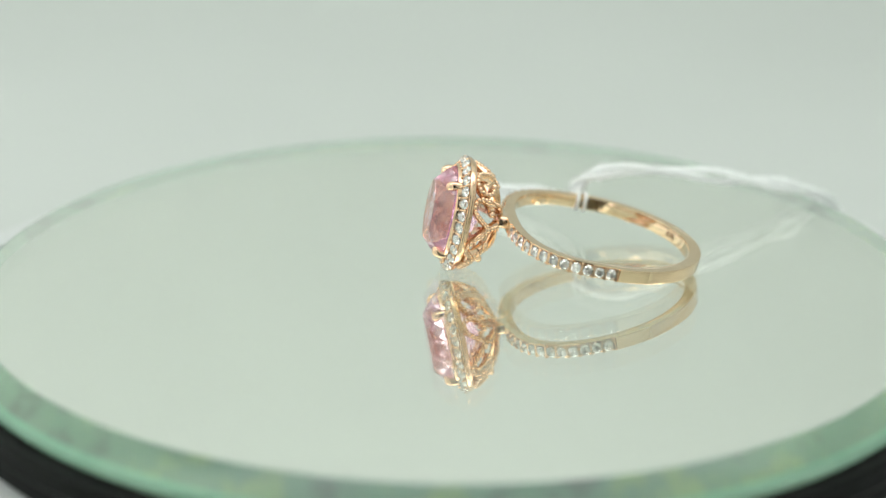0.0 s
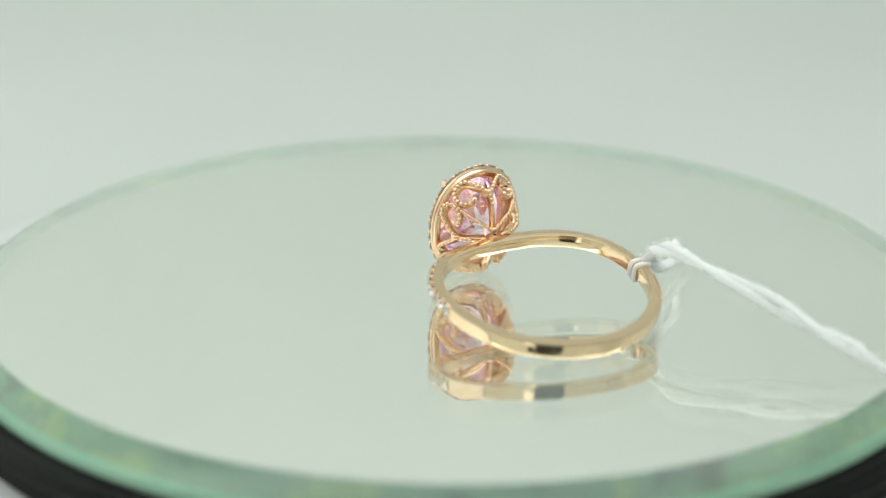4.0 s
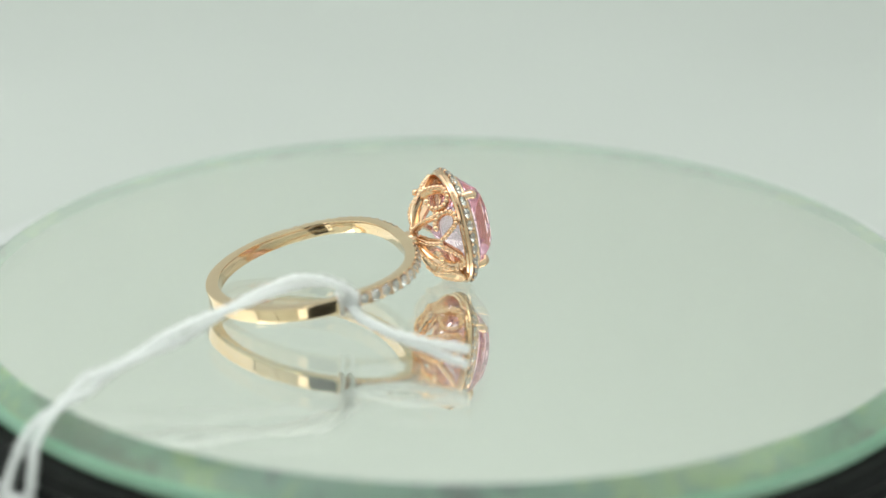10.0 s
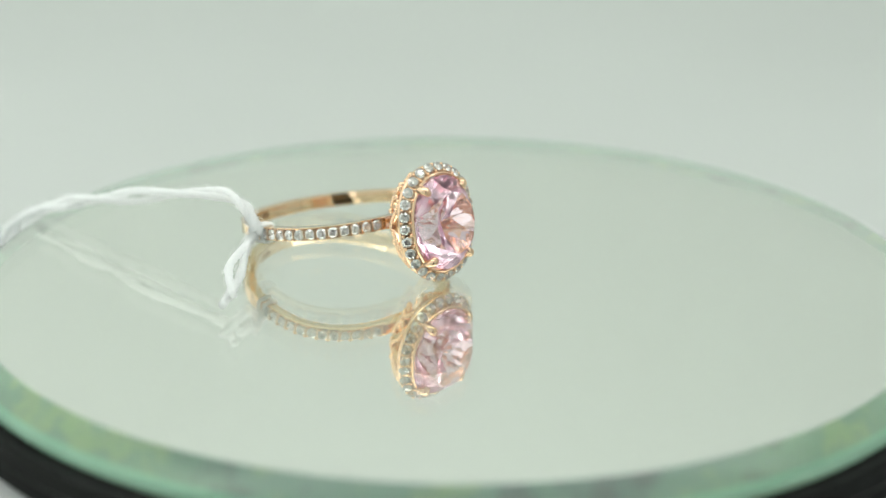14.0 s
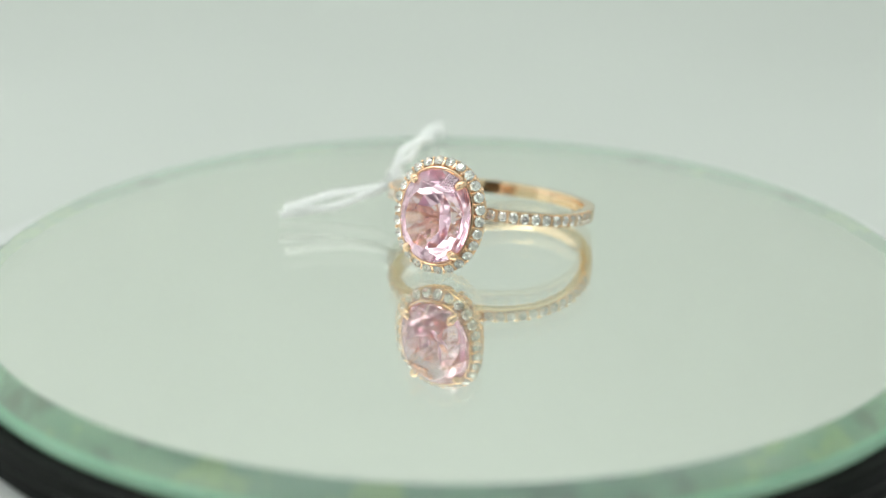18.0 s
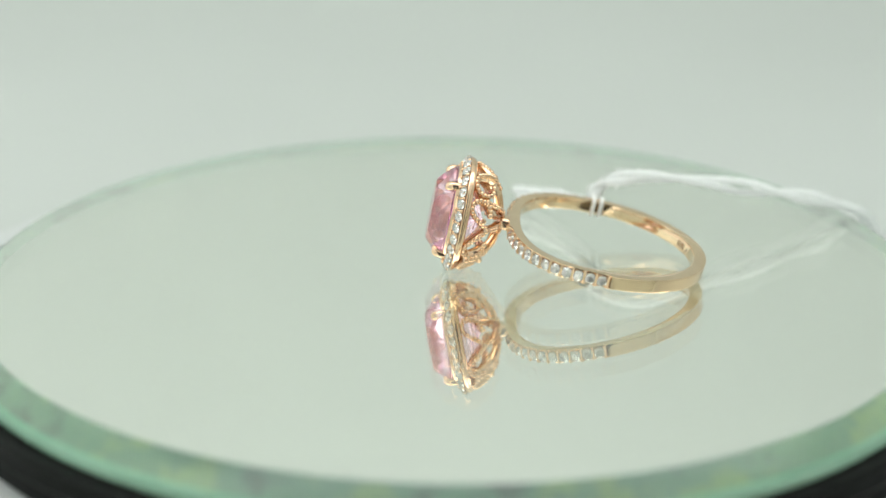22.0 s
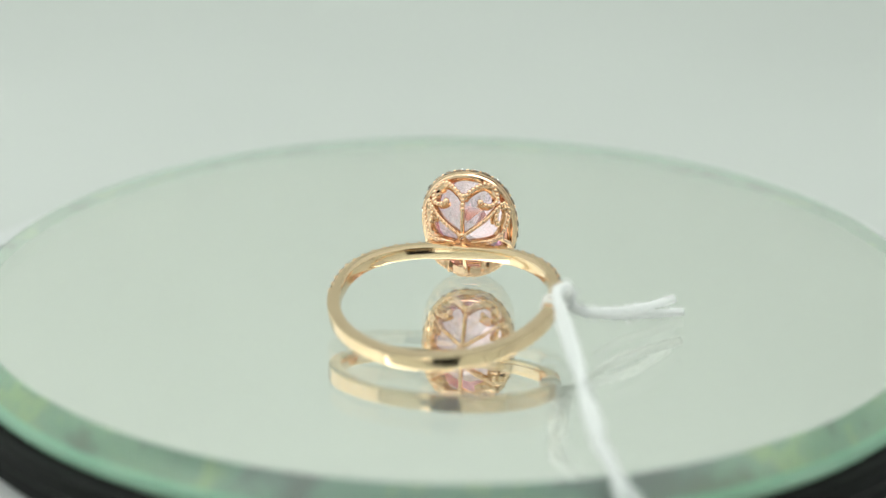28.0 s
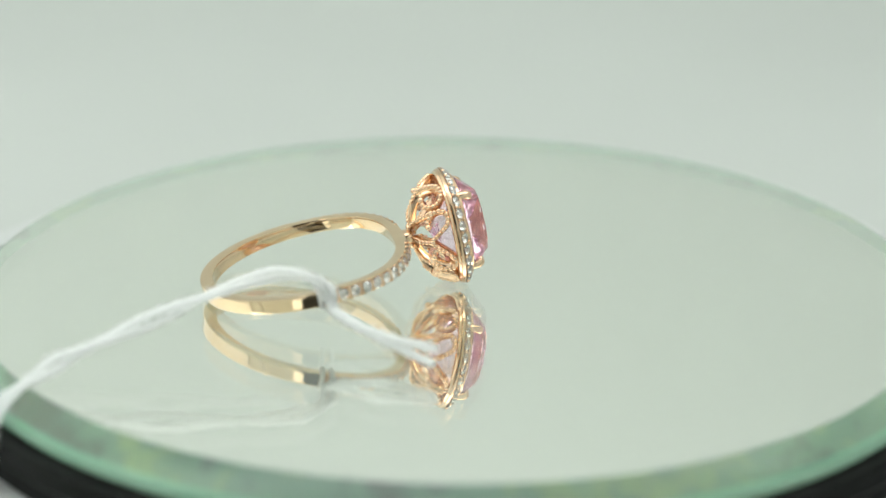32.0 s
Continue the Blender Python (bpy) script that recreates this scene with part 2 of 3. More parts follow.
part("lens", boxed("lens", LED_GLOW, -0.013, 0.013, 0.0005, 0.002, -0.052, 0.052), led_strip, "glowing white diffuser")
part("bracket", boxed("bracket", PALE_PLASTIC, -0.003, 0.003, -0.006, -0.003, 0.058, 0.085), led_strip)

led = thing("studio_lamp", "flat white LED panel tilted under the tent top", "lamp", TOP_PANEL)
part("housing", boxed("housing", PALE_PLASTIC, -0.285, 0.285, -0.135, 0.135, 0.002, 0.010, bevel=0.002), led)
# body for the added front fill light, out of view
fill_panel = thing("studio_lamp", "narrow added fill light panel under the tent top, unseen", "lamp", FRONT_FILL)
part("housing", boxed("housing", PALE_PLASTIC, -0.255, 0.255, -0.057, 0.057, 0.002, 0.010, bevel=0.002), fill_panel)
led_side = thing("studio_lamp", "white LED panel at the tent's side", "lamp", look((-0.2865, 0.13, 0.205), (0.3, 0.13, 0.205)))
SIDE_ME = boxed("housing", PALE_PLASTIC, -0.282, 0.282, -0.217, 0.217, 0.001, 0.006, bevel=0.002)
part("housing", SIDE_ME, led_side)
led_side = thing("studio_lamp", "white LED panel at the tent's side", "lamp", look((0.2865, 0.13, 0.205), (-0.3, 0.13, 0.205)))
part("housing", SIDE_ME, led_side)


# ------------------------------------------------------------------ turntable and mirror
def turntable():
    table_unit = thing("turntable", "round motor turntable with a black platter and pale base", "turntable", pose(0, 0, TABLE_Z))
    part("base", mesh_of("base", lathe([(0, 0.001), (0.0573, 0.001), (0.0588, 0.003), (0.0588, 0.030), (0.0573, 0.0328), (0.050, 0.0328), (0.030, 0.0328), (0, 0.0328)]), PALE_PLASTIC, True, 35), table_unit, "pale grey plastic base")
    turned = part("platter", mesh_of("platter", lathe([(0, 0.0), (0.0460, 0.0), (0.0462, 0.0020), (0.0462, 0.0040), (0.0440, 0.0042), (0, 0.0041)]), BLACK, True, 35), table_unit, "black plastic platter", pose(0, 0, 0.0328))
    part("rim", mesh_of("rim", lathe([(0.0463, 0.0020), (0.0466, 0.0021), (0.0469, 0.0025), (0.0469, 0.0040), (0.0466, 0.0044), (0.0463, 0.0044)], close=True), BLACK, True, 35), turned, "glossy black rim")
    return turned


GLASS_D = 2.9 * MM
RIM_R, RIM_TOP = 43.0 * MM, 45.25 * MM


def mirror_disc():
    disc = thing("mirror_disc", "round mirror with a green glass rim on the turntable", "mirror", pose(0, 0, -GLASS_D))
    d = GLASS_D
    part("glass", mesh_of("glass", lathe([(0, d), (0.015, d), (0.030, d), (RIM_R, d)], 256), MIRROR_GLASS), disc)
    part("bevelled_edge", mesh_of("bevelled_edge", lathe([(RIM_R, d), (RIM_R + 0.0001, d - 0.00004), (RIM_TOP - 0.00045, d - 0.00168)], 256), BEVEL, True, 25), disc, "green glass bevel with reflections painted in as patches")
    part("edge_band", mesh_of("edge_band", lathe([(RIM_TOP - 0.00045, d - 0.00168), (RIM_TOP - 0.00020, d - 0.00192), (RIM_TOP - 0.00005, d - 0.00215), (RIM_TOP, d - 0.0024), (RIM_TOP, 0.0001), (RIM_TOP - 0.0001, 0)], 256), EDGE, True, 25), disc, "pale teal upright glass edge")
    part("silvering", mesh_of("silvering", lathe([(0, 0.0), (0.02, 0.0), (RIM_TOP - 0.0001, 0.0)], 256), SILVER), disc, "silvered back of the mirror")
    return disc


platter = turntable()
mirror = mirror_disc()

# ------------------------------------------------------------------ the ring
RING_AT = Vector((13.315 * math.cos(radians(13.879)), 13.315 * math.sin(radians(13.879)), 2.768)) * MM
RING_AZ, RING_TILT, RING_ROLL = radians(6.934), radians(11.187), radians(-1.501)
_u = Matrix.Rotation(RING_AZ, 3, "Z") @ Vector((-math.cos(RING_TILT), 0, math.sin(RING_TILT)))
_v = Matrix.Rotation(RING_AZ, 3, "Z") @ Vector((0, -1, 0))
_w = _u.cross(_v)
_v, _w = _v * math.cos(RING_ROLL) + _w * math.sin(RING_ROLL), _w * math.cos(RING_ROLL) - _v * math.sin(RING_ROLL)
# ring space: x to the head, y across, z along the finger (up); metres
RING = Matrix.Translation(RING_AT) @ Matrix((_u, _v, _w)).transposed().to_4x4()

ring = thing("ring", "rose gold ring with oval pink stone and diamond halo", "ring")


def shank_at(a):
    """Outer and inner point of the shank, and its width, at the angle a from the head."""
    c, s = math.cos(a), math.sin(a)
    ou, iu, bend = (8.45, 7.33, 0.80) if c > 0 else (10.187, 9.01, 1.0)   # fuller shoulders towards the head
    cc, ss = math.copysign(abs(c) ** bend, c), math.copysign(abs(s) ** bend, s)
    return Vector((ou * cc, 9.945 * ss, 0)) * MM, Vector((iu * cc, 8.85 * ss, 0)) * MM, (1.25 - 0.04 * c) * MM


def outward(a):
    e = 0.001
    t = shank_at(a + e)[0] - shank_at(a - e)[0]
    return Vector((t.y, -t.x, 0)).normalized()


PAVE_FROM, PAVE_TO, PAVE_N = radians(11.0), radians(92.5), 12


PAVE_ANGLES = [PAVE_FROM + (PAVE_TO - PAVE_FROM) * k / 400 for k in range(401)]
PAVE_RUN = [0.0]
for a0, a1 in zip(PAVE_ANGLES, PAVE_ANGLES[1:]):
    PAVE_RUN.append(PAVE_RUN[-1] + (shank_at(a1)[0] - shank_at(a0)[0]).length)


def pave_angle(frac):
    """The angle at that fraction of the paved length."""
    return float(np.interp(frac * PAVE_RUN[-1], PAVE_RUN, PAVE_ANGLES))


def shank_mesh():
    bm = bmesh.new()
    n, rings = 288, []
    for i in range(n):
        a = i * math.tau / n
        fold = min(a, math.tau - a)
        o, inn, wide = shank_at(a)
        h = wide / 2
        r = 0.11 * MM
        dirn = (o - inn)
        thick = dirn.length
        dirn.normalize()
        paved = PAVE_FROM - 0.03 < fold < PAVE_TO + 0.012
        dip = -0.004 * MM
        if paved:
            thick, dip = thick - 0.20 * MM, 0.34 * MM
        prof = [(0, -h + r), (0.03 * MM, -h + 0.03 * MM), (r, -h), (thick - r, -h), (thick - 0.03 * MM, -h + 0.03 * MM), (thick, -h + r),
                (thick - dip * 0.85 if paved else thick - dip * 0.9, -h * 0.55), (thick - dip, 0), (thick - dip * 0.85 if paved else thick - dip * 0.9, h * 0.55),
                (thick, h - r), (thick - 0.03 * MM, h - 0.03 * MM), (r, h), (0.03 * MM, h - 0.03 * MM), (0, h - r), (-0.03 * MM, 0)]
        rings.append([bm.verts.new(inn + dirn * x + Vector((0, 0, z))) for x, z in prof])
    for i in range(n):
        a, b = rings[i], rings[(i + 1) % n]
        m = len(a)
        for k in range(m):
            bm.faces.new((a[k], b[k], b[(k + 1) % m], a[(k + 1) % m]))
    return mesh_of("shank", bm, GOLD, True, 38)


def brilliant(n, table_r, crown, depth, girdle=0.03):
    """A brilliant of radius 1: table, stars, kites, halves; culet down."""
    bm = bmesh.new()
    st = math.tau / n
    ring_at = lambda r, z, k, off: [bm.verts.new((r * math.cos(i * math.tau / k + off), r * math.sin(i * math.tau / k + off), z)) for i in range(k)]
    top = ring_at(table_r, crown, n, 0)
    sr = (1 + table_r) / 2 * 1.01
    sz = crown * (1 - sr * math.cos(st / 2)) / (1 - table_r)
    mid = ring_at(sr, sz, n, st / 2)
    gu = ring_at(1.0, girdle, 2 * n, 0)
    gl = ring_at(1.0, -girdle, 2 * n, 0)
    fall = lambda r: -depth * (1 - r ** 1.25)
    low = ring_at(0.56, fall(0.56), n, st / 2)
    deep = ring_at(0.27, fall(0.25), n, 0)
    tip = bm.verts.new((0, 0, -depth))
    bm.faces.new(top)
    for i in range(n):
        j = (i + 1) % n
        a, b, c = gu[2 * i], gu[2 * i + 1], gu[(2 * i + 2) % (2 * n)]
        bm.faces.new((top[i], mid[i], top[j]))
        bm.faces.new((top[i], mid[i - 1], a, mid[i]))
        bm.faces.new((mid[i], a, b))
        bm.faces.new((mid[i], b, c))
        d, e, f = gl[2 * i], gl[2 * i + 1], gl[(2 * i + 2) % (2 * n)]
        bm.faces.new((low[i], e, d))
        bm.faces.new((low[i], f, e))
        bm.faces.new((low[i - 1], low[i], d))
        bm.faces.new((low[i - 1], deep[i], low[i]))
        bm.faces.new((low[i], deep[i], deep[j]))
        bm.faces.new((deep[i], tip, deep[j]))
        bm.faces.new((a, d, e, b))
        bm.faces.new((b, e, f, c))
    return bm


def melee():
    """A small diamond of radius 1 with 8 crown and 8 pavilion facets."""
    bm = bmesh.new()
    circ = lambda r, z, off=0.0: [bm.verts.new((r * math.cos(i * math.tau / 8 + off), r * math.sin(i * math.tau / 8 + off), z)) for i in range(8)]
    top, g = circ(0.56, 0.34), circ(1.0, 0.0, math.tau / 16)
    tip = bm.verts.new((0, 0, -0.8))
    bm.faces.new(top)
    for i in range(8):
        j = (i + 1) % 8
        bm.faces.new((top[i], g[i], top[j]))
        bm.faces.new((top[j], g[i], g[j]))
        bm.faces.new((g[i], tip, g[j]))
    return bm


def stand_on(p, normal, spin, size):
    """A pose at p with z along the normal, turned by spin and scaled."""
    q = normal.to_track_quat("Z", "Y").to_matrix().to_4x4()
    return Matrix.Translation(p) @ q @ Matrix.Rotation(spin, 4, "Z") @ Matrix.Diagonal((size, size, size, 1))


shank = part("shank", shank_mesh(), ring, "polished rose gold band", RING)
DIAMOND_ME = mesh_of("diamond", melee(), DIAMOND)
random.seed(4)
bead_bm = bmesh.new()
ball(bead_bm, Vector(), 1.0)
BEAD_ME = mesh_of("bead", bead_bm, GOLD_CAST, True)
for side in (1, -1):
    for i in range(PAVE_N):
        a = side * pave_angle((i + 0.5) / PAVE_N)
        o, _, wide = shank_at(a)
        nrm = outward(a)
        part("diamond", DIAMOND_ME, shank, m=stand_on(o - nrm * 0.02 * MM, (nrm + Vector((random.uniform(-.05, .05), random.uniform(-.05, .05), random.uniform(-.05, .05)))).normalized(), random.uniform(0, 0.8), 0.53 * MM))
    for i in range(PAVE_N + 1):
        a = side * pave_angle(i / PAVE_N)
        o, _, wide = shank_at(a)
        nrm = outward(a)
        for z in (-1, 1):
            part("bead", BEAD_ME, shank, m=Matrix.Translation(o - nrm * 0.20 * MM + Vector((0, 0, z * (wide / 2 - 0.19 * MM)))) @ Matrix.Diagonal((0.22 * MM, 0.22 * MM, 0.18 * MM, 1)))
        # cut wall between neighbouring stones
        bar = [o - nrm * 0.07 * MM + Vector((0, 0, z * wide * 0.45)) for z in (-1, -0.3, 0.3, 1)]
        bar_bm = bmesh.new()
        tube(bar_bm, bar, 0.165 * MM, 6)
        part("divider", mesh_of("divider", bar_bm, GOLD_CAST, True, 50), shank)

# head: halo, basket, prongs, stone. Height along x from the halo's middle
HALO_X = 13.117 * MM
HALO_V, HALO_W = 4.414 * MM, 5.395 * MM


def oval(f, grow=0.0, x=0.0):
    """A point of the head's outline at the angle f from the top, grown outwards, x towards the stone's face."""
    p = 0.92
    c, s = math.cos(f), math.sin(f)
    cc, ss = math.copysign(abs(c) ** p, c), math.copysign(abs(s) ** p, s)
    return Vector((HALO_X + x, (HALO_V + grow) * ss, (HALO_W + grow) * cc))


def oval_out(f):
    t = oval(f + 0.001) - oval(f - 0.001)
    return Vector((0, -t.z, t.y)).normalized() if t.cross(Vector((1, 0, 0))).dot(oval(f) - Vector((HALO_X, 0, 0))) < 0 else Vector((0, t.z, -t.y)).normalized()


def sweep_oval(name, prof, mat, n=144, angle=35):
    """Sweep a closed profile of (grow, x) in mm round the head's oval."""
    bm = bmesh.new()
    rings = []
    for i in range(n):
        f = i * math.tau / n
        rings.append([bm.verts.new(oval(f, g * MM, x * MM)) for g, x in prof])
    for i in range(n):
        a, b = rings[i], rings[(i + 1) % n]
        for k in range(len(a)):
            m = (k + 1) % len(a)
            bm.faces.new((a[k], a[m], b[m], b[k]))
    return mesh_of(name, bm, mat, True, angle)


halo = part("halo", sweep_oval("halo", [(-0.06, -0.44), (-0.05, -0.34), (-0.10, -0.24), (-0.20, -0.34), (-0.45, -0.38), (-0.72, -0.30), (-0.84, -0.05), (-0.86, 0.42), (-0.90, 0.44), (-0.98, 0.38), (-1.02, -0.25), (-0.92, -0.60), (-0.25, -0.64), (-0.08, -0.56)], GOLD_CAST), ring, "gold halo rim set with small diamonds", RING)

# even spacing of the halo diamonds
HALO_N = 26
steps = [i * math.tau / 2000 for i in range(2001)]
run = [0.0]
for f0, f1 in zip(steps, steps[1:]):
    run.append(run[-1] + (oval(f1) - oval(f0)).length)


def halo_angle(frac):
    want = (frac % 1.0) * run[-1]
    return steps[int(np.searchsorted(run, want))]


for i in range(HALO_N):
    f = halo_angle((i + 0.5) / HALO_N)
    out = oval_out(f)
    nrm = (out * 0.62 + Vector((0.78, 0, 0)) + Vector((random.uniform(-.06, .06), random.uniform(-.06, .06), random.uniform(-.06, .06)))).normalized()
    part("diamond", DIAMOND_ME, halo, m=stand_on(oval(f, -0.32 * MM, 0.13 * MM), nrm, random.uniform(0, 0.8), 0.52 * MM))
    f = halo_angle(i / HALO_N)
    for g, x in ((-0.13, -0.04), (-0.70, 0.46)):
        part("bead", BEAD_ME, halo, m=Matrix.Translation(oval(f, g * MM, x * MM)) @ Matrix.Diagonal((0.17 * MM, 0.17 * MM, 0.17 * MM, 1)))

    wall_bm = bmesh.new()
    tube(wall_bm, [oval(f, g * MM, x * MM) for g, x in ((-0.12, -0.14), (-0.30, -0.02), (-0.50, 0.16), (-0.70, 0.32))], 0.11 * MM, 6)
    part("divider", mesh_of("divider", wall_bm, GOLD_CAST, True, 50), halo)

# collar under the stone
part("stone_seat", sweep_oval("stone_seat", [(-0.79, -0.2), (-0.78, 0.58), (-0.83, 0.70), (-0.93, 0.75), (-1.03, 0.70), (-1.08, 0.56), (-1.10, 0.45), (-1.20, 0.10), (-1.16, -0.15), (-1.02, -0.25)], GOLD_CAST), ring, "rose gold collar under the pink stone", RING)

# the stone, its face to +x
GEM_V, GEM_W = 3.43 * MM, 4.30 * MM
gem_bm = brilliant(12, 0.66, 0.45, 0.84)
cut = random.Random(11)
for v in gem_bm.verts:
    x, y, z = v.co
    if z < -0.1:
        # the hand-cut pavilion is a little uneven
        x, y, z = x + cut.uniform(-0.05, 0.05) + 0.04, y + cut.uniform(-0.05, 0.05) - 0.03, z + cut.uniform(-0.02, 0.02)
    # the outline is a little squarer than an ellipse
    full = 1 + 0.025 * math.sin(2 * math.atan2(y, x)) ** 2
    x, y = x * full, y * full
    v.co = Vector((HALO_X + 0.80 * MM + z * 3.7 * MM, x * GEM_V, y * GEM_W))
part("pink_stone", mesh_of("pink_stone", gem_bm, GEM), ring, "faceted transparent pink oval stone", RING)


def prong_mesh(f):
    bm = bmesh.new()
    base, edge = oval(f, -1.05 * MM, -0.3 * MM), oval(f, -1.02 * MM, 0.9 * MM)
    tip = oval(f, -1.40 * MM, 1.40 * MM)
    path = spline([base, edge, oval(f, -1.14 * MM, 1.28 * MM), tip], 7)
    tube(bm, path, lambda q: (0.40 + 0.05 * q if q < 0.8 else 0.44 - 0.5 * (q - 0.8)) * MM, 12)
    ball(bm, path[-2] + (path[-2] - path[-4]) * 0.15, 0.38 * MM, 2)
    return mesh_of("prong", bm, GOLD_CAST, True, 60)


for f in (42, 138, 222, 318):
    part("prong", prong_mesh(radians(f)), ring, "rounded gold claw over the stone's edge", RING)

# basket of scrolls under the halo: flat wires on edge, their outer edges milled into beads
BASKET_X0, BASKET_X1 = 9.0 * MM, HALO_X - 0.45 * MM
HUB_Z = 0.75 * MM


def bowl(f, s):
    """A point on the bowl under the halo: f round it in degrees from the top, s from its bottom (0) to the rim (1)."""
    e = s * math.pi / 2
    p = oval(radians(f), -0.35 * MM)
    k = math.sin(e) ** 0.9
    return Vector((BASKET_X0 + (BASKET_X1 - BASKET_X0) * (1 - math.cos(e) ** 1.1), p.y * k, p.z * k))


def wire(pts, half=0.19 * MM, deep=0.66 * MM, bead=0.225 * MM, gap=0.395 * MM, first=0.0):
    """A flat wire standing on the bowl along the points, with a row of beads on its outer edge after the fraction first."""
    bm = bmesh.new()
    path = spline(pts, 40)
    rings = []
    line = path[::8] + path[-1:]
    for p, (t, _, _) in zip(line, frames_along(line)):
        n = (Vector((HALO_X - 0.6 * MM, 0, 0)) - p).normalized()
        n = (n - t * n.dot(t)).normalized()
        side = t.cross(n)
        prof = ((-half, deep), (-half, 0.05 * MM), (-half * 0.6, -0.02 * MM), (half * 0.6, -0.02 * MM), (half, 0.05 * MM), (half, deep))
        rings.append([bm.verts.new(p + side * x + n * d) for x, d in prof])
    for a, b in zip(rings, rings[1:]):
        for k in range(6):
            bm.faces.new((a[k], a[(k + 1) % 6], b[(k + 1) % 6], b[k]))
    bm.faces.new(rings[0])
    bm.faces.new(rings[-1])
    walked = 0.0
    for k, (a, b) in enumerate(zip(path, path[1:])):
        walked += (b - a).length
        if walked >= gap and k > first * len(path):
            ball(bm, b, bead, 2)
            walked = 0.0
    if first < 1:
        ball(bm, path[-1], bead * 1.35, 2)
    return mesh_of("scroll", bm, GOLD_CAST, True, 50)


CURL = ((1, 0.54), (9, 0.66), (23, 0.85), (35, 0.89), (44, 0.84), (48, 0.74), (45, 0.62), (36, 0.555), (27, 0.55))
basket = part("basket", sweep_oval("basket", [(-0.20, -0.47), (-0.17, -0.62), (-0.25, -0.80), (-0.42, -0.86), (-0.62, -0.80), (-0.66, -0.62), (-0.58, -0.47)], GOLD_CAST), ring, "openwork basket of beaded gold scrolls", RING)
for f0, squeeze in ((0, 1.0), (90, 0.72), (180, 1.0), (270, 0.72)):
    for side in (1, -1):
        part("scroll", wire([bowl(f0 + side * squeeze * df, h) for df, h in CURL]), basket)
for up in (1, -1):
    root = Vector((BASKET_X0 + 0.02 * MM, 0, up * HUB_Z))
    top = 0 if up > 0 else 180
    part("rib", wire([root, bowl(top, 0.30), bowl(top, 0.44), bowl(top, 0.57)], 0.15 * MM, first=0.55), basket)
    for side in (1, -1):
        part("rib", wire([root, bowl(top + side * up * 45, 0.27), bowl(top + side * up * 52, 0.44), bowl(top + side * up * 54, 0.64)], 0.16 * MM, bead=0.175 * MM), basket)
    hub = bmesh.new()
    tube(hub, [root + Vector((-0.06, 0.27 * math.cos(k * math.tau / 16), 0.27 * math.sin(k * math.tau / 16))) * MM for k in range(16)], 0.14 * MM, 8, closed=True)
    part("hub", mesh_of("hub", hub, GOLD_CAST, True), basket)
for f0 in (90, 270):
    part("rib", wire([bowl(f0, s) for s in (0.10, 0.25, 0.40, 0.57)], 0.20 * MM, first=0.5), basket)
bridge_bm = box(bmesh.new(), 7.9 * MM, 9.4 * MM, -0.85 * MM, 0.85 * MM, -0.58 * MM, 0.58 * MM, bevel=0.40 * MM)
part("bridge", mesh_of("bridge", bridge_bm, GOLD_CAST, True, 40), basket, "solid gold joint to the band")

# a worn stamp inside the band: unreadable marks as plain bars
for k, a in enumerate((199.0, 200.6, 202.2, 204.4, 206.0)):
    _, inn, _ = shank_at(radians(a))
    bm = bmesh.new()
    box(bm, -0.02 * MM, 0.02 * MM, -0.07 * MM, 0.07 * MM, -0.28 * MM, 0.28 * MM)
    part("stamp_mark", mesh_of("stamp_mark", bm, ENGRAVED), shank, m=Matrix.Translation(inn * 0.9975) @ Matrix.Rotation(radians(a), 4, "Z"))

# ------------------------------------------------------------------ the cotton string
string = thing("string", "white twisted cotton string tied round the ring's band", "string")
KNOT = Vector((12.05, 13.7, 3.45)) * MM


def strand_paths(centre, count, radius, turns, phase=0.0, open_end=0.0):
    """Strands twisted round a middle line; open_end parts them towards the end."""
    out = []
    fr = frames_along(centre)
    n = len(centre) - 1
    for k in range(count):
        path = []
        for i, (p, (_, s, u)) in enumerate(zip(centre, fr)):
            q = i / n
            a = phase + k * math.tau / count + turns * math.tau * q
            r = radius * (1 + 0.45 * math.sin(q * 23 + k)) + open_end * max(0.0, q - 0.7) ** 2
            path.append(p + (s * math.cos(a) + u * math.sin(a)) * r)
        out.append(path)
    return out


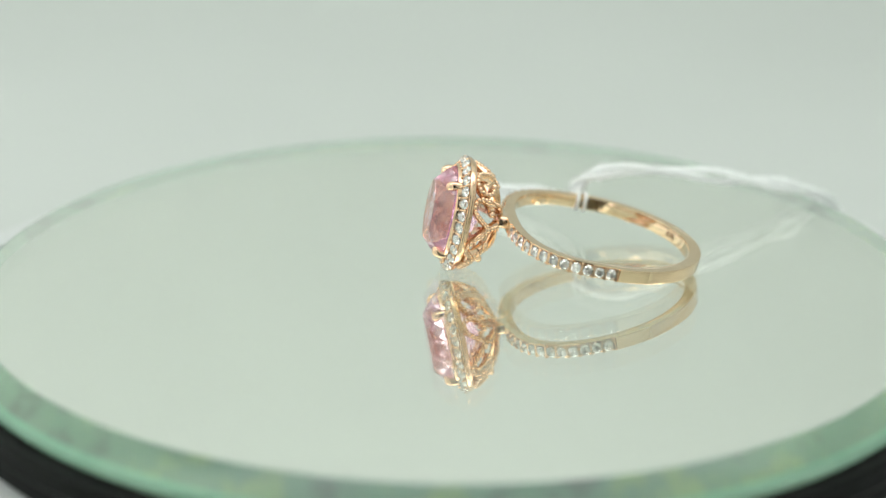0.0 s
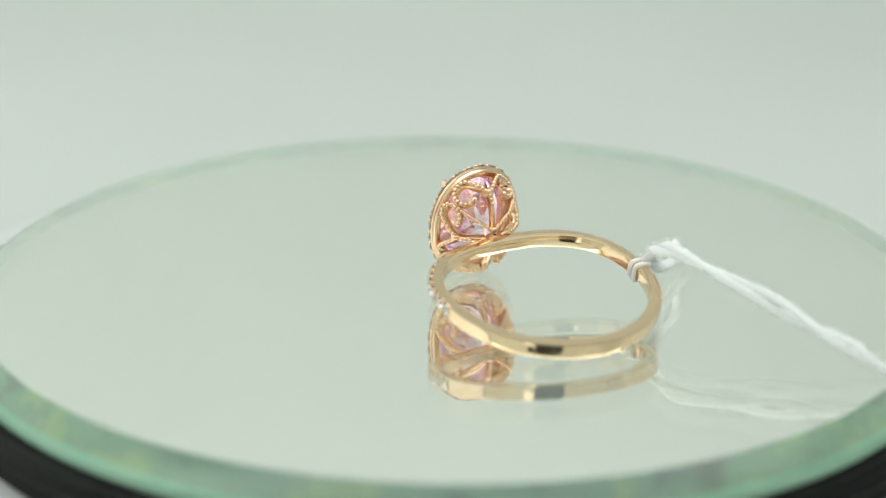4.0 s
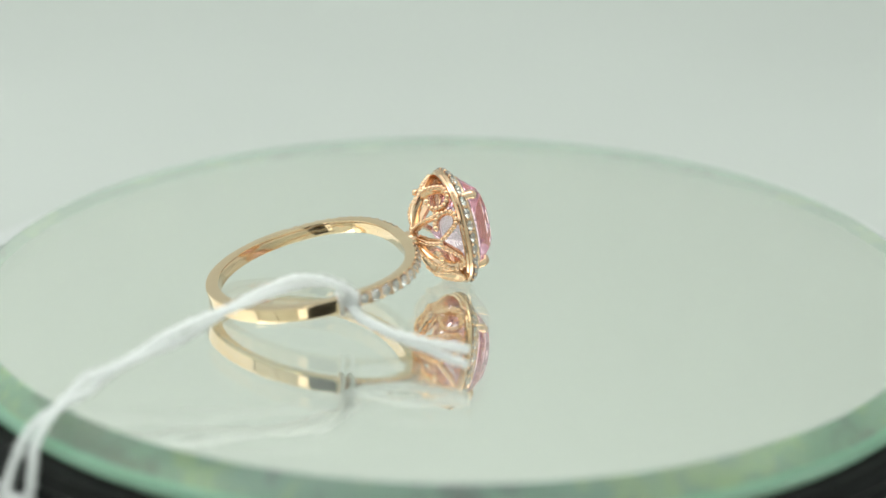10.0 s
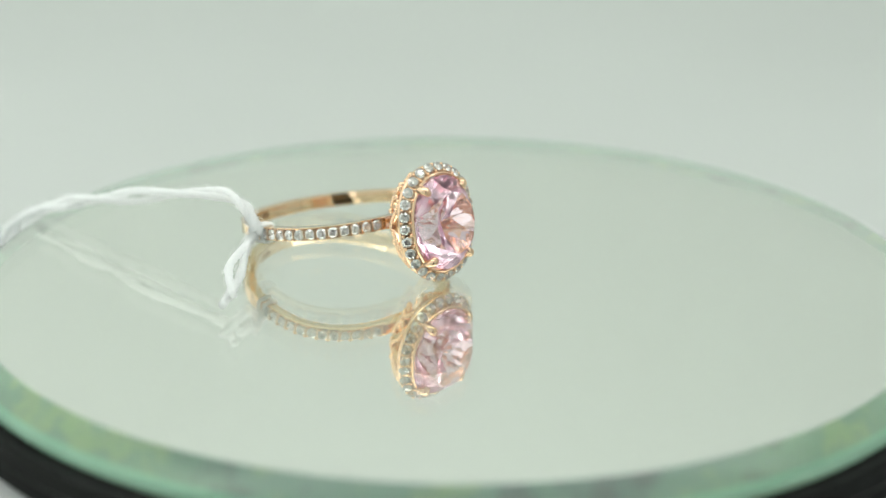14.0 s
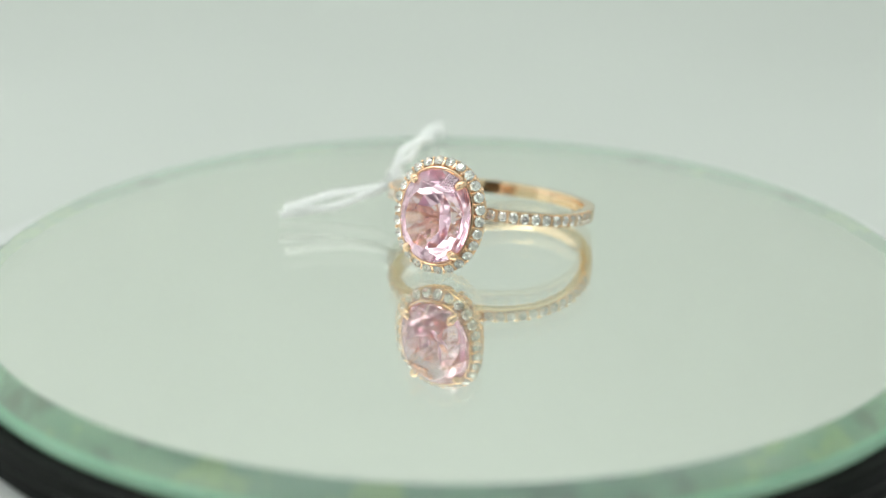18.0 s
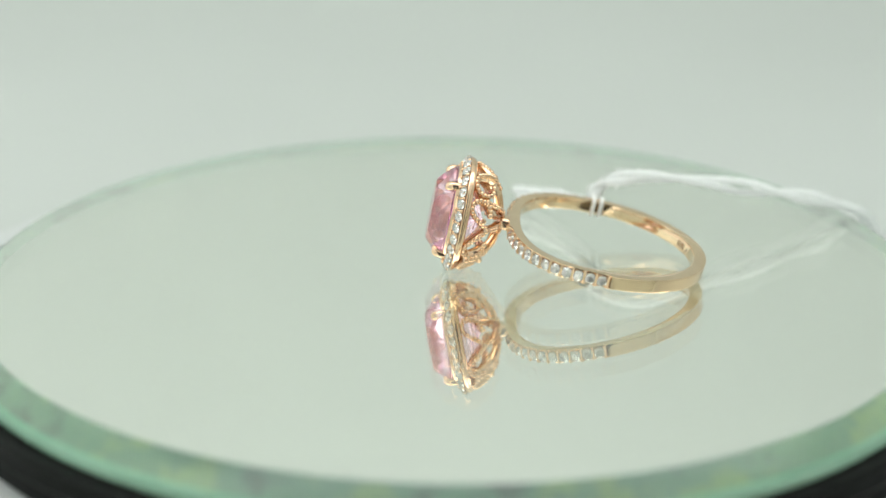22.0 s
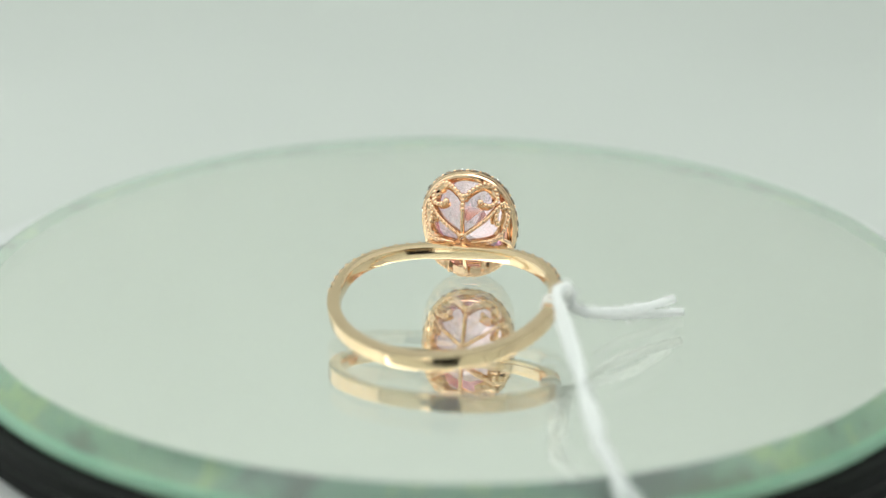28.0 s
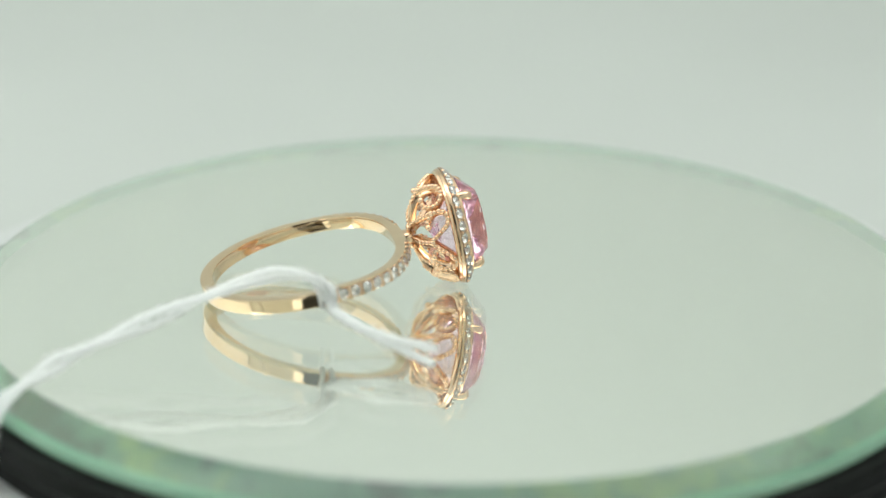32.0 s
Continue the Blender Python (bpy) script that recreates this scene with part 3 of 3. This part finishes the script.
def yarn(path, radius, seed, plies=3, pitch=3.4 * MM):
    """A yarn of twisted plies, seen as lobes winding along it, with stray fibres."""
    bm = bmesh.new()
    n, walked, rings = 15, 0.0, []
    soft_rnd = random.Random(seed + 100)
    for i, (p, (_, s, u)) in enumerate(zip(path, frames_along(path))):
        if i:
            walked += (p - path[i - 1]).length
        swell = 1 + 0.07 * math.sin(walked / MM * 1.7 + seed) + soft_rnd.uniform(-0.05, 0.05)
        ring = []
        for k in range(n):
            a = k * math.tau / n
            r = radius * 0.92 * swell * (1 + 0.08 * math.cos(plies * (a - walked / pitch * math.tau)) + soft_rnd.uniform(-0.03, 0.03))
            ring.append(bm.verts.new(p + (s * math.cos(a) + u * math.sin(a)) * r))
        rings.append(ring)
    for a, b in zip(rings, rings[1:]):
        for k in range(n):
            bm.faces.new((a[k], a[(k + 1) % n], b[(k + 1) % n], b[k]))
    bm.faces.new(rings[0])
    bm.faces.new(rings[-1])
    length = walked
    rnd = random.Random(seed)
    fr = frames_along(path)
    for _ in range(int(length / (0.05 * MM))):
        i = rnd.randrange(1, len(path) - 1)
        t, s, u = fr[i]
        a = rnd.uniform(0, math.tau)
        d = s * math.cos(a) + u * math.sin(a)
        p0 = path[i] + d * radius * 0.8
        p1 = p0 + d * radius * rnd.uniform(0.2, 0.9) + t * rnd.uniform(-0.5, 0.5) * MM
        p2 = p1 + d * radius * rnd.uniform(-0.3, 0.5) + t * rnd.uniform(-0.5, 0.5) * MM
        tube(bm, [p0, p1, p2], 0.014 * MM, 3)
    return mesh_of("yarn", bm, COTTON, True)


# long tail: rises off the knot, arches over and falls past the mirror's rim
LONG = [KNOT / MM, (12.7, 13.9, 4.7), (16.9, 14.2, 5.75), (26.2, 18.3, 3.75), (32.8, 21.3, 1.95), (36.0, 23.0, 0.95)]
HANG = [[(38.1, 24.3, -0.1), (39.6, 25.0, -1.6), (40.2, 24.8, -3.0), (40.7, 24.5, -4.4), (41.1, 24.5, -6.0), (40.7, 25.3, -6.75)],
        [(37.6, 24.9, -0.1), (38.8, 26.5, -1.6), (39.0, 26.8, -3.0), (39.2, 26.7, -4.4), (39.5, 26.7, -6.0), (39.9, 26.6, -6.75)]]
long_line = [p * MM for p in spline(LONG, 26)]
for k, path in enumerate(strand_paths(long_line, 2, 0.36 * MM, 2.2, 0.4)):
    ends = [p / MM for p in path[::13][:-1]] + [Vector(p) for p in HANG[k]]
    part("strand", yarn([p * MM for p in spline(ends, 13)], 0.38 * MM, 20 + k), string)
end_bm = bmesh.new()
tube(end_bm, [Vector((40.6 + math.cos(a) * 0.7, 26.2 + math.sin(2 * a) * 0.5, -6.3 + math.sin(a) * 0.35)) * MM for a in (i * math.tau / 30 for i in range(30))], 0.40 * MM, 8, closed=True)
part("end_knot", mesh_of("end_knot", end_bm, COTTON, True), string)
# short tail: two cut ends side by side
for k, (mid, end) in enumerate((((8.35, 18.75, 2.0), (3.5, 21.2, 1.40)), ((7.9, 17.9, 1.15), (3.9, 22.1, 0.50)))):
    line = [p * MM for p in spline([KNOT / MM, (11.3, 15.2, 2.5 - 0.15 * k), mid, end], 24)]
    part("short_end", yarn(line, 0.40 * MM, 40 + k), string, "short cut string end")
# knot and the two turns round the band
knot_bm = bmesh.new()
bmesh.ops.create_icosphere(knot_bm, subdivisions=4, radius=1.0)
for v in knot_bm.verts:
    d = v.co.normalized()
    fold = abs(math.sin(2.2 * (d.x + 0.7 * d.y - 0.5 * d.z) + 0.6)) * 0.22 + abs(math.sin(2.6 * (d.z - 0.6 * d.x + 0.3 * d.y))) * 0.16
    fold += 0.05 * noise.noise(d * 7.0)
    v.co = KNOT + Vector((d.x * 0.92, d.y * 0.82, d.z * 1.0 - 0.10)) * (0.46 + fold) * MM
part("knot", mesh_of("knot", knot_bm, TIED_COTTON, True), string)
for k, deg in enumerate((-90.6, -95.3)):
    a = radians(deg)
    o, inn, wide = shank_at(a)
    dirn = (o - inn).normalized()
    mid, hr, hw = (o + inn) / 2, (o - inn).length / 2 + 0.17 * MM, wide / 2 + 0.17 * MM
    path = []
    for i in range(36):
        b = i * math.tau / 36
        cx, cz = math.cos(b), math.sin(b)
        path.append(RING @ (mid + dirn * math.copysign(abs(cx) ** 0.55, cx) * hr + Vector((0, 0, math.copysign(abs(cz) ** 0.55, cz) * hw))))
    bm = bmesh.new()
    tube(bm, path, 0.20 * MM, 8, closed=True)
    part("loop", mesh_of("loop", bm, TIED_COTTON, True), string, "turn of string round the band")

# ------------------------------------------------------------------ small specks on the mirror
for sx, sy in ((-7.4, 1.0), (-15.9, 27.3)):
    bm = bmesh.new()
    ball(bm, Vector((0, 0, 0.045 * MM)), 0.06 * MM, 1)
    thing("dust_speck", "tiny dark dust speck lying on the mirror", "dust", pose(sx * MM, sy * MM, 0), mesh_of("dust_speck", bm, DUST), group="specks on the mirror")


# ------------------------------------------------------------------ movement
def motions():
    """Everything on the turntable turns evenly about its axis."""
    for ob in [o for o in scene.objects if o in (platter, mirror, ring, string) or o.name.startswith("dust_speck")]:
        start = ob.matrix_basis.copy()
        walk(ob, [(k * 0.5, Matrix.Rotation(radians(TURN_RATE * k * 0.5), 4, "Z") @ start) for k in range(65)])


motions()
